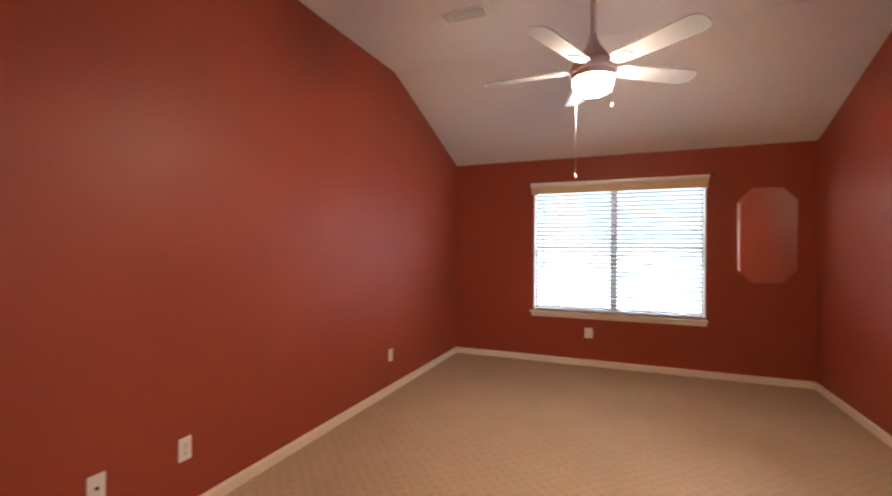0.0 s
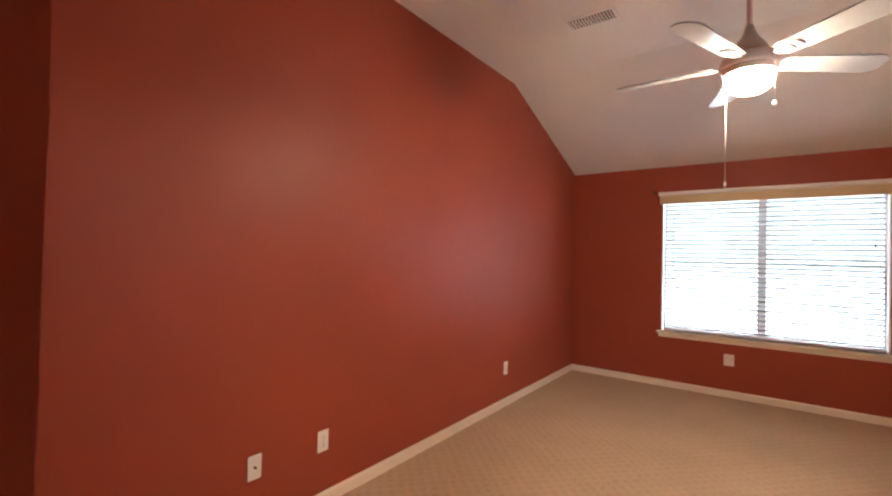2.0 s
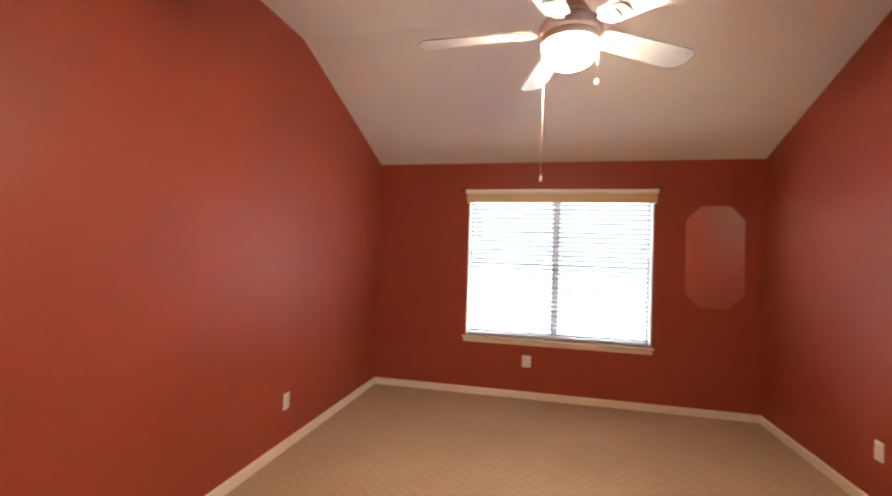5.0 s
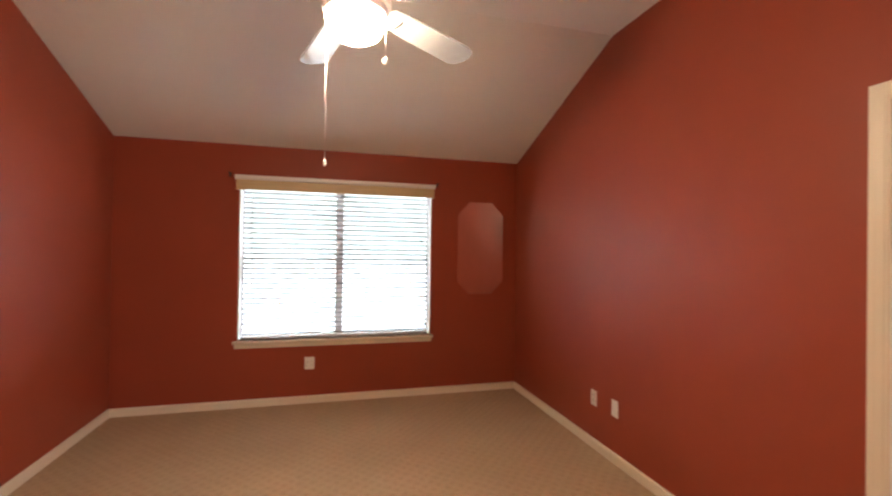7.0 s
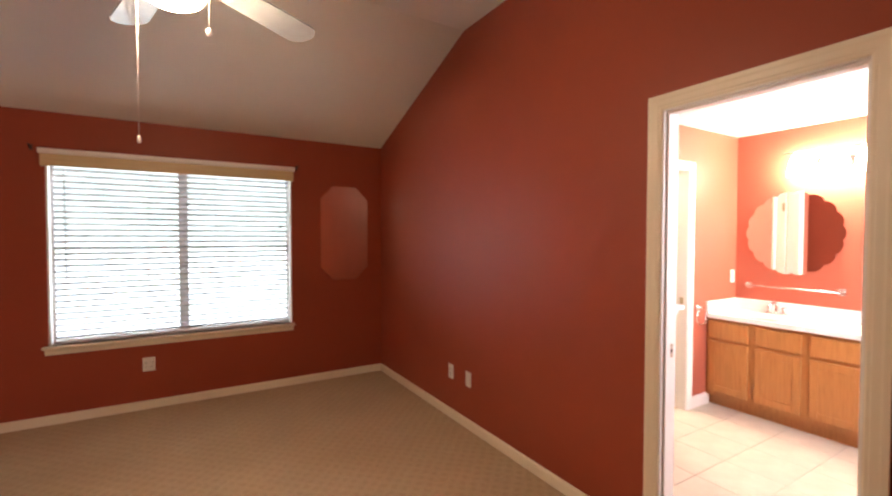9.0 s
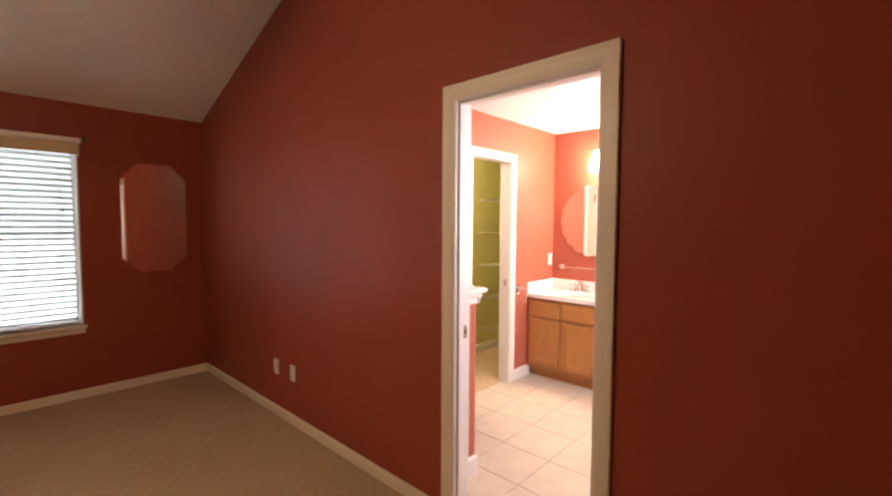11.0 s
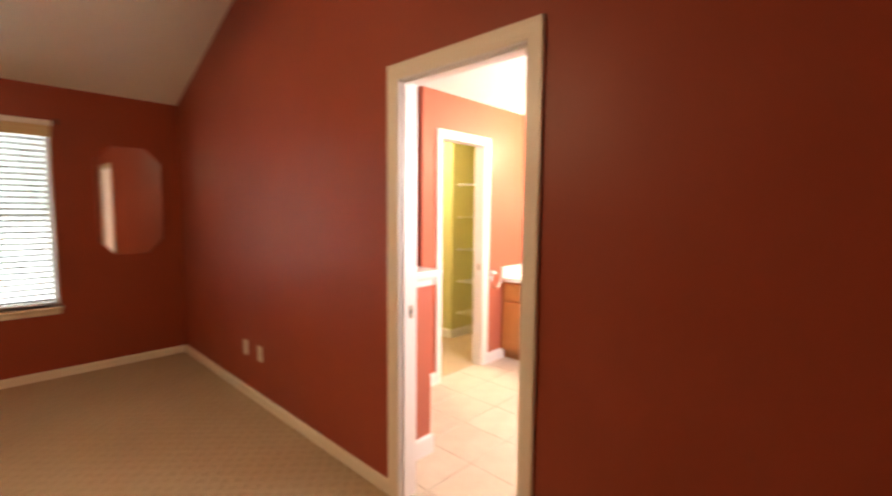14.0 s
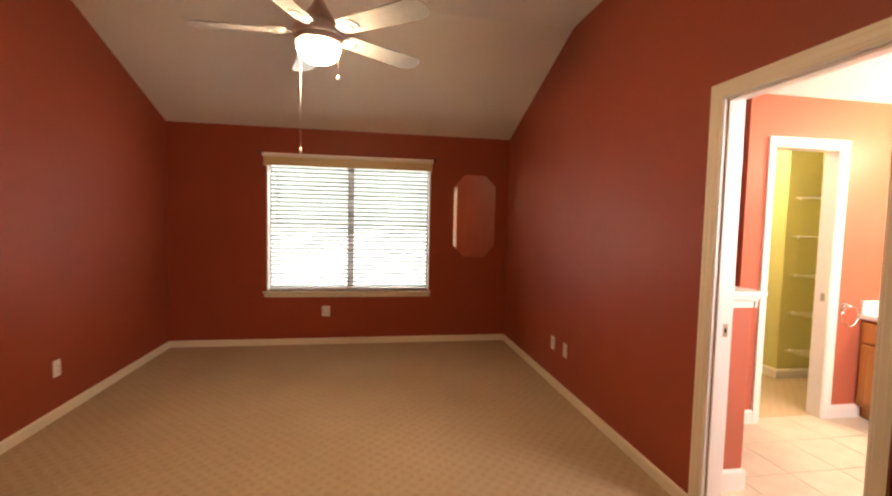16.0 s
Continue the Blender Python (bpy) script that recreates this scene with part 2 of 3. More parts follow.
def tube(points, radius, steps=10):
    """A round bar along points."""
    bm = bmesh.new()
    pts = [Vector(p) for p in points]
    rings = []
    for i, p in enumerate(pts):
        d = (pts[min(i + 1, len(pts) - 1)] - pts[max(i - 1, 0)]).normalized()
        q = d.to_track_quat("Z", "Y")
        rings.append([bm.verts.new(p + q @ Vector((radius * math.cos(2 * math.pi * k / steps), radius * math.sin(2 * math.pi * k / steps), 0))) for k in range(steps)])
    for a, b in zip(rings, rings[1:]):
        for k in range(steps):
            bm.faces.new((a[k], a[(k + 1) % steps], b[(k + 1) % steps], b[k]))
    bm.faces.new(rings[0][::-1]), bm.faces.new(rings[-1])
    for f in bm.faces:
        f.smooth = len(f.verts) == 4
    return bm


def part(name, bm, material, parent=None, label=""):
    me = bpy.data.meshes.new(name)
    bm.to_mesh(me)
    bm.free()
    me.materials.append(material)
    ob = new(name, me)
    if parent is not None:
        ob.parent = parent
    return tagged(ob, label)


def thing(name, label, category, group="", at=(0, 0, 0)):
    ob = new(name)
    ob.empty_display_size = 0.05
    ob.location = at
    return tagged(ob, label, category, group)


def setting(name, bm, material, label="", category=""):
    return tagged(part(name, bm, material), label, category, kind="structure")


# ---- bedroom shell ----
TOP = 3.15
setting("floor", boxes(((XL - T, ENT_B - T, -0.12), (XR + 0.055, YF + 0.15, 0.015))), CARPET, "beige patterned cut-and-loop carpet over the bedroom floor", "carpet floor")
setting("wall_west", boxes(((XL - T, ENT_Y - T, 0), (XL, YF + 0.15, TOP))), RED, "brick-red satin painted long bedroom wall", "wall")
setting("wall_north", boxes(((XL, YF, 0), (WX0, YF + 0.15, 2.6)), ((WX1, YF, 0), (XR, YF + 0.15, 2.6)), ((WX0, YF, 0), (WX1, YF + 0.15, WZ0)), ((WX0, YF, WZ1), (WX1, YF + 0.15, 2.6))), RED, "brick-red painted end wall with the window", "wall")
setting("wall_east", boxes(((XR, ENT_B - T, 0), (XR + T, DY0 - 0.02, TOP)), ((XR, DY1 + 0.02, 0), (XR + T, YF + 0.15, TOP)), ((XR, DY0 - 0.02, DZ + 0.02), (XR + T, DY1 + 0.02, TOP))), RED, "brick-red satin painted wall with the bathroom doorway", "wall")
setting("wall_south", boxes(((XL, ENT_Y - T, 0), (ENT_L, ENT_Y, TOP)), ((ENT_R, YB - T, 0), (XR, YB, TOP))), RED, "brick-red painted wall beside the room entry", "wall")
setting("entry_wall", boxes(((ENT_L - T, ENT_B, 0), (ENT_L, ENT_Y - T, TOP)), ((ENT_R, ENT_B, 0), (ENT_R + T, YB - T, TOP)), ((ENT_L - T, ENT_B - T, 0), (ENT_R + T, ENT_B, TOP))), RED, "brick-red painted walls of the entry recess", "wall")
setting("ceiling", boxes(((XL - T, ENT_B - T, FLAT), (XR + T, RIDGE, FLAT + 0.12))), CEIL, "off-white textured flat ceiling", "ceiling")
slope = (EAVE - FLAT) / (YF - RIDGE)
y_out = YF + 0.16
z_out = FLAT + slope * (y_out - RIDGE)
setting("sloped_ceiling", prism([(RIDGE, FLAT), (y_out, z_out), (y_out, z_out + 0.14), (RIDGE, FLAT + 0.12)], "x", XL - T, XR + T), CEIL, "off-white textured ceiling sloping down to the window wall", "ceiling")


def board_run(name, axis, fixed, side, lo, hi, h=0.085, d=0.013, mat=TRIM):
    """A baseboard with an eased top along a wall. side: which way it stands out from the wall."""
    prof = [(0, 0), (d, 0), (d, h - 0.018), (d * 0.75, h - 0.008), (d * 0.35, h), (0, h)]
    pts = [(fixed + side * u, v) for u, v in prof]
    bm = prism(pts, "y" if axis == "y" else "x", lo, hi)
    return setting(name, bm, mat, "cream painted baseboard along the wall foot" if mat is TRIM else "tall white painted baseboard on tiles", "baseboard")


CAS_Y0, CAS_Y1 = DY0 - 0.070, DY1 + 0.070
board_run("baseboard_west", "y", XL, 1, ENT_Y, YF)
board_run("baseboard_north", "x", YF, -1, XL + 0.013, XR - 0.013)
board_run("baseboard_east_a", "y", XR, -1, CAS_Y1, YF)
board_run("baseboard_east_b", "y", XR, -1, YB, CAS_Y0)
board_run("baseboard_south_a", "x", ENT_Y, 1, XL + 0.013, ENT_L)
board_run("baseboard_south_b", "x", YB, 1, ENT_R, XR - 0.013)


def casing_profile(w, d):
    """Colonial casing, from the inner edge outward: (across, out)."""
    return [(0, 0), (0, d * 0.45), (w * 0.10, d * 0.62), (w * 0.22, d * 0.62), (w * 0.30, d * 0.78), (w * 0.62, d * 0.86), (w * 0.74, d), (w, d), (w, 0)]


def casing(name, axis, plane, out, a, b, top, w, d, mat, label, foot=0.0):
    """Three mitred casing boards round an opening a..b on a wall plane."""
    frame_ob = thing(name, label, "door frame")
    frame_ob["kind"] = "structure"
    prof = casing_profile(w, d)

    def at(along, up, o):
        return (plane + out * o, along, up) if axis == "y" else (along, plane + out * o, up)

    for nm, ends in (("side_casing", ((a, foot, -1, 0), (a, top, -1, 1))), ("side_casing", ((b, foot, 1, 0), (b, top, 1, 1))), ("head_casing", ((a, top, -1, 1), (b, top, 1, 1)))):
        bm = bmesh.new()
        rings = []
        for along, up, sx, sz in ends:
            if nm == "head_casing":
                rings.append([bm.verts.new(at(along + sx * u, up + u, o)) for u, o in prof])
            else:
                rings.append([bm.verts.new(at(along + sx * u, up + sz * u, o)) for u, o in prof])
        n = len(prof)
        for k in range(n):
            bm.faces.new((rings[0][k], rings[0][(k + 1) % n], rings[1][(k + 1) % n], rings[1][k]))
        bm.faces.new(rings[0]), bm.faces.new(rings[1][::-1])
        bmesh.ops.recalc_face_normals(bm, faces=bm.faces[:])
        part(nm, bm, mat, frame_ob)
    return frame_ob


# bathroom doorway
door_1 = casing("door_1", "y", XR, -1, DY0 - 0.006, DY1 + 0.006, DZ + 0.006, 0.064, 0.015, TRIM, "cream painted door casing and jamb round the open bathroom doorway")
casing_in = casing("door_1_inner_trim", "y", XR + T, 1, DY0 - 0.006, DY1 + 0.006, DZ + 0.006, 0.058, 0.018, WHITE_TRIM, "white painted casing on the bathroom side of the doorway")
JX0, JX1 = XR - 0.002, XR + T + 0.002
jamb = part("jamb", boxes(((JX0, DY1, 0), (JX1, DY1 + 0.02, DZ + 0.02)), ((JX0, DY0 - 0.02, 0), (JX1, DY0, DZ + 0.02)), ((JX0, DY0, DZ), (JX1, DY1, DZ + 0.02)), bevel=0.002), WHITE_TRIM, door_1)
SX0 = XR + 0.018
part("door_stop", boxes(((SX0, DY1 - 0.011, 0), (SX0 + 0.033, DY1, DZ - 0.011)), ((SX0, DY0, 0), (SX0 + 0.033, DY0 + 0.011, DZ - 0.011)), ((SX0, DY0, DZ - 0.011), (SX0 + 0.033, DY1, DZ)), bevel=0.002), WHITE_TRIM, door_1)
strike = part("strike_plate", boxes(((XR + 0.060, DY1 - 0.0015, 0.905), (XR + 0.086, DY1 + 0.001, 0.968)), bevel=0.0006), BRASSY, door_1, "small brass strike plate")
part("latch_hole", boxes(((XR + 0.068, DY1 - 0.003, 0.926), (XR + 0.078, DY1 + 0.001, 0.946)), bevel=0.0006), DARK, strike)
setting("door_1_threshold", boxes(((XR + 0.05, DY0 - 0.0, -0.06), (XR + 0.072, DY1, 0.006)), bevel=0.003), THRESH, "narrow edge strip between carpet and tile", "threshold")

# ---- window ----
win = thing("window_1", "twin single-hung vinyl window behind open white blinds", "window")
win["kind"] = "structure"
FY = YF + 0.085
part("jamb_lining", boxes(((WX0, YF + 0.001, WZ0), (WX0 + 0.012, FY, WZ1)), ((WX1 - 0.012, YF + 0.001, WZ0), (WX1, FY, WZ1)), ((WX0, YF + 0.001, WZ1 - 0.012), (WX1, FY, WZ1))), WHITE_TRIM, win)
part("window_sill", add(boxes(((WX0 - 0.035, YF - 0.045, WZ0 - 0.022), (WX1 + 0.02, YF + 0.09, WZ0)), bevel=0.007), prism([(YF, WZ0 - 0.07), (YF - 0.014, WZ0 - 0.066), (YF - 0.018, WZ0 - 0.04), (YF - 0.026, WZ0 - 0.022), (YF, WZ0 - 0.022)], "x", WX0 - 0.022, WX1 + 0.008)), TRIM, win, "cream painted stool and apron")
MX = -0.269
F0, F1 = FY, FY + 0.06
frame_bits = boxes(((WX0, F0, WZ0), (WX0 + 0.03, F1, WZ1)), ((WX1 - 0.03, F0, WZ0), (WX1, F1, WZ1)), ((WX0 + 0.03, F0, WZ0), (WX1 - 0.03, F1, WZ0 + 0.035)), ((WX0 + 0.03, F0, WZ1 - 0.035), (WX1 - 0.03, F1, WZ1)), bevel=0.003)
part("window_frame", frame_bits, VINYL, win)
part("mullion", box((MX - 0.036, F0 - 0.004, WZ0 + 0.035), (MX + 0.036, F1, WZ1 - 0.035), 0.003), VINYL, win)
RAIL = 1.348
for x0, x1 in ((WX0 + 0.03, MX - 0.036), (MX + 0.036, WX1 - 0.03)):
    part("meeting_rail", box((x0, F0 + 0.006, RAIL - 0.006), (x1, F1 - 0.012, RAIL + 0.006), 0.003), VINYL, win)
    for z0, z1 in ((WZ0 + 0.035, RAIL - 0.006), (RAIL + 0.006, WZ1 - 0.035)):
        pane = part("pane", box((x0, F0 + 0.028, z0), (x1, F0 + 0.032, z1)), GLASS, win)
        pane.visible_shadow = False
    for lx in (x0 + 0.12, x1 - 0.12):
        part("sash_lock", box((lx - 0.03, F0 - 0.012, RAIL + 0.008), (lx + 0.03, F0 + 0.02, RAIL + 0.022), 0.004), IRON, win)

blind = thing("window_blind", "white two-inch slat blind hung open inside the window", "blind", at=(0, 0, 0))
SLY = YF + 0.045
SL0, SL1 = WX0 + 0.03, WX1 - 0.03
SLATS = 29
z_bot, z_top = WZ0 + 0.032, 1.985


def slat_mesh():
    """One slightly crowned slat, tilted a little."""
    bm = bmesh.new()
    n, w, th, crown = 6, 0.050, 0.0028, 0.0022
    top, low = [], []
    for x in (SL0, SL1):
        a, b = [], []
        for k in range(n + 1):
            u = k / n - 0.5
            y, z = u * w, crown * (1 - 4 * u * u)
            a.append(bm.verts.new((x, y, z + th / 2)))
            b.append(bm.verts.new((x, y, z - th / 2)))
        top.append(a), low.append(b)
    for k in range(n):
        bm.faces.new((top[0][k], top[1][k], top[1][k + 1], top[0][k + 1]))
        bm.faces.new((low[0][k], low[0][k + 1], low[1][k + 1], low[1][k]))
    for k in (0, n):
        bm.faces.new((top[0][k], low[0][k], low[1][k], top[1][k]))
    for i in (0, 1):
        bm.faces.new(top[i] + low[i][::-1])
    bmesh.ops.recalc_face_normals(bm, faces=bm.faces[:])
    bm.transform(Matrix.Rotation(radians(-26), 4, "X"))
    return bm


slat = part("slat", slat_mesh(), BLIND, blind)
slat.location = (0, SLY, z_bot + 0.02)
for k in range(1, SLATS):
    s = new("slat", slat.data)
    s.parent = blind
    s.location = (random.uniform(-0.001, 0.001), SLY, z_bot + 0.02 + (z_top - z_bot - 0.02) * k / (SLATS - 0.5))
    s.rotation_euler = (random.uniform(-0.008, 0.008), random.uniform(-0.0008, 0.0008), 0)
part("bottom_rail", box((SL0, SLY - 0.025, WZ0 + 0.006), (SL1, SLY + 0.025, WZ0 + 0.026), 0.004), BLIND, blind)
part("headrail", box((SL0, SLY - 0.03, 1.995), (SL1, SLY + 0.03, 2.07), 0.002), BLIND, blind)
for cx in (SL0 + 0.085, MX - 0.25, MX + 0.25, SL1 - 0.085):
    for dy in (-0.0265, 0.0265):
        part("ladder_cord", tube([(cx, SLY + dy, WZ0 + 0.02), (cx, SLY + dy, 2.0)], 0.0011, 6), CORD, blind)
cord = part("lift_cord", tube([(SL1 - 0.075, SLY - 0.034, 1.995), (SL1 - 0.07, SLY - 0.036, 1.56)], 0.0015, 6), CORD, blind)
part("tassel", lathe([(0, 0.0), (0.006, 0.004), (0.0075, 0.02), (0.004, 0.04), (0, 0.042)], 12, (SL1 - 0.07, SLY - 0.036, 1.52)), IRON, cord)
part("tilt_wand", tube([(SL0 + 0.075, SLY - 0.036, 1.95), (SL0 + 0.08, SLY - 0.038, 1.10)], 0.004, 8), CORD, blind)
val = part("valance", box((WX0 - 0.014, YF - 0.078, 1.974), (WX1 + 0.006, YF - 0.064, 2.064), 0.003), VALANCE, blind, "cream valance board with white top moulding")
for x0, x1 in ((WX0 - 0.014, WX0 - 0.002), (WX1 - 0.006, WX1 + 0.006)):
    part("valance_return", box((x0, YF - 0.064, 1.974), (x1, YF - 0.001, 2.064), 0.002), VALANCE, blind)
part("valance_moulding", prism([(YF - 0.001, 2.064), (YF - 0.090, 2.064), (YF - 0.096, 2.076), (YF - 0.096, 2.098), (YF - 0.088, 2.104), (YF - 0.001, 2.104)], "x", WX0 - 0.022, WX1 + 0.014), PLATE, blind)

part("valance_clip", box((MX - 0.035, YF - 0.081, 1.968), (MX + 0.035, YF - 0.060, 1.980), 0.002), PLATE, blind)

for bx, s in ((-1.233, -1), (0.675, 1)):
    br = thing("curtain_rod_bracket", "small dark metal curtain rod bracket on red wall", "bracket", "brackets beside the window", (bx, YF, 2.112))
    part("wall_plate", box((-0.011, -0.003, -0.022), (0.011, 0, 0.022), 0.002), IRON, br)
    part("hook", tube([(0, -0.002, 0), (0, -0.045, 0.0), (0, -0.062, 0.006), (0, -0.066, 0.018)], 0.005, 8), IRON, br)

# ---- outside ----
setting("ground", boxes(((-60, YF + 0.16, -0.5), (60, 120, -0.3))), LAWN, "grass outside the window", "ground")
back = setting("backdrop", box((-9, 0, -0.5), (9, 0.02, 11.0)), GARDEN, "glowing backdrop of a washed-out garden beyond the window", "backdrop")
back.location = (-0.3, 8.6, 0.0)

# ---- ceiling fan ----
fan = thing("ceiling_fan", "five-blade brushed nickel ceiling fan with lit frosted bowl", "ceiling fan", at=(FAN.x, FAN.y, FLAT))
Z = -FLAT
part("canopy", lathe([(0.0, 0.0), (0.068, 0.0), (0.068, -0.02), (0.055, -0.05), (0.022, -0.072), (0.0, -0.072)], 40), NICKEL, fan)
part("downrod", lathe([(0.0, -0.05), (0.0125, -0.05), (0.0125, 2.45 + Z), (0.0, 2.45 + Z)], 20), NICKEL, fan)
part("yoke_cover", lathe([(0.0, 2.500 + Z), (0.017, 2.500 + Z), (0.024, 2.468 + Z), (0.040, 2.434 + Z), (0.060, 2.408 + Z), (0.075, 2.382 + Z), (0.084, 2.352 + Z), (0.0, 2.352 + Z)], 40), NICKEL, fan, "dark nickel motor cover")
part("motor_housing", lathe([(0.0, 2.353 + Z), (0.088, 2.353 + Z), (0.108, 2.345 + Z), (0.120, 2.330 + Z), (0.122, 2.305 + Z), (0.119, 2.290 + Z), (0.0, 2.290 + Z)], 48), HOUSING, fan)
fitter = part("light_fitter", lathe([(0.0, 2.291 + Z), (0.110, 2.291 + Z), (0.110, 2.286 + Z), (0.108, 2.266 + Z), (0.105, 2.262 + Z), (0.0, 2.262 + Z)], 48), HOUSING, fan)
part("glass_bowl", lathe([(0.0, 2.2615 + Z), (0.096, 2.2615 + Z), (0.101, 2.252 + Z), (0.100, 2.238 + Z), (0.093, 2.218 + Z), (0.081, 2.197 + Z), (0.055, 2.182 + Z), (0.025, 2.175 + Z), (0.0, 2.174 + Z)], 40), BOWL, fan, "glowing frosted glass bowl")


def blade_mesh():
    """A paddle blade along +x with a round tip and slightly narrowed root."""
    bm = bmesh.new()
    out = [(0.150, -0.050), (0.30, -0.058), (0.548, -0.066)]
    for k in range(9):
        a = -math.pi / 2 + math.pi * k / 8
        out.append((0.553 + 0.060 * math.cos(a), 0.066 * math.sin(a)))
    out += [(0.548, 0.066), (0.30, 0.058), (0.150, 0.050), (0.140, 0.035), (0.140, -0.035)]
    lo = [bm.verts.new((x, y, -0.003)) for x, y in out]
    hi = [bm.verts.new((x, y, 0.003)) for x, y in out]
    bm.faces.new(lo[::-1]), bm.faces.new(hi)
    for i in range(len(out)):
        j = (i + 1) % len(out)
        bm.faces.new((lo[i], lo[j], hi[j], hi[i]))
    bmesh.ops.bevel(bm, geom=[e for e in bm.edges if abs(e.verts[0].co.z - e.verts[1].co.z) < 1e-6], offset=0.0015, segments=1, affect="EDGES")
    bmesh.ops.recalc_face_normals(bm, faces=bm.faces[:])
    return bm


def arm_mesh():
    """The cast bracket under the blade root: a neck from the motor and a rounded plate."""
    out = [(0.085, -0.022), (0.128, -0.022), (0.150, -0.034), (0.190, -0.040)]
    out += [(0.212 + 0.030 * math.cos(a), 0.040 * math.sin(a)) for a in [-math.pi / 2 + math.pi * k / 10 for k in range(11)]]
    out += [(0.190, 0.040), (0.150, 0.034), (0.128, 0.022), (0.085, 0.022)]
    bm = prism(out, "z", -0.0085, -0.0032)
    bmesh.ops.bevel(bm, geom=[e for e in bm.edges if max(v.co.z for v in e.verts) < -0.008], offset=0.002, segments=2, affect="EDGES")
    return bm


def slot_mesh():
    """The dark crescent slot cast into the bracket plate, open above and below."""
    out = [(0.196 + 0.014 * math.cos(a) , 0.031 * math.sin(a)) for a in [-math.pi / 2 + math.pi * k / 12 for k in range(13)]]
    out += [(0.194 + 0.004 * math.cos(a), 0.027 * math.sin(a)) for a in [math.pi / 2 - math.pi * k / 8 for k in range(9)]]
    return add(prism(out, "z", 0.0025, 0.0038), prism(out, "z", -0.0094, -0.0075))


blade_me, arm_me, slot_me = None, None, None
for k in range(5):
    m = pose(0, 0, 2.318 + Z, 0, 0, 34.0 + 72 * k) @ pose(0, 0, 0, -12, 0, 0)
    if k == 0:
        blade = part("blade", blade_mesh(), BLADE, fan, "pale silver blade with rounded tip")
        arm = part("blade_arm", arm_mesh(), BLADE, blade)
        slot = part("arm_slot", slot_mesh(), DARK, blade)
        blade_me, arm_me, slot_me = blade.data, arm.data, slot.data
    else:
        blade = tagged(new("blade", blade_me), "pale silver blade with rounded tip")
        blade.parent = fan
        for nm, me in (("blade_arm", arm_me), ("arm_slot", slot_me)):
            o = new(nm, me)
            o.parent = blade
    blade.matrix_local = m


def chain(dx, dy, top, bottom, big):
    """A beaded pull chain with its end knob."""
    bm = tube([(dx, dy, top + Z), (dx, dy, bottom + Z)], 0.0011, 6)
    n = int((top - bottom) / 0.012)
    for i in range(n):
        one = bmesh.new()
        bmesh.ops.create_icosphere(one, subdivisions=1, radius=0.0015, matrix=Matrix.Translation((dx, dy, top + Z - 0.012 * i)))
        add(bm, one)
    c = part("pull_chain", bm, NICKEL, fan)
    k = 1.1 if big else 0.75
    part("chain_knob", lathe([(0, 0.0), (0.005 * k, 0.002), (0.008 * k, 0.010), (0.007 * k, 0.020), (0.003, 0.026), (0, 0.027)], 14, (dx, dy, bottom + Z - 0.022)), PLATE, c, "white pull knob")


chain(-0.097, 0.080, 2.275, 1.772, False)
chain(0.098, -0.060, 2.275, 2.100, True)

# ---- ceiling vent ----
vent = thing("ceiling_vent", "white stamped metal ceiling air register", "vent", at=(-1.19, 2.775, FLAT))
part("vent_frame", boxes(((-0.17, -0.085, -0.008), (0.17, -0.06, 0)), ((-0.17, 0.06, -0.008), (0.17, 0.085, 0)), ((-0.17, -0.06, -0.008), (-0.145, 0.06, 0)), ((0.145, -0.06, -0.008), (0.17, 0.06, 0)), bevel=0.003), PLATE, vent)
part("vent_backing", box((-0.145, -0.06, -0.0025), (0.145, 0.06, -0.0005)), VENT_BACK, vent)
sl = bmesh.new()
sl = box((-0.0012, -0.058, -0.007), (0.0012, 0.058, 0.007), 0, bm=sl)
louver = part("louver", sl, PLATE, vent)
for k in range(14):
    o = louver if k == 0 else new("louver", louver.data)
    o.parent = vent
    o.location = (-0.134 + 0.0206 * k, 0, -0.0075)
    o.rotation_euler = (0, radians(28), 0)


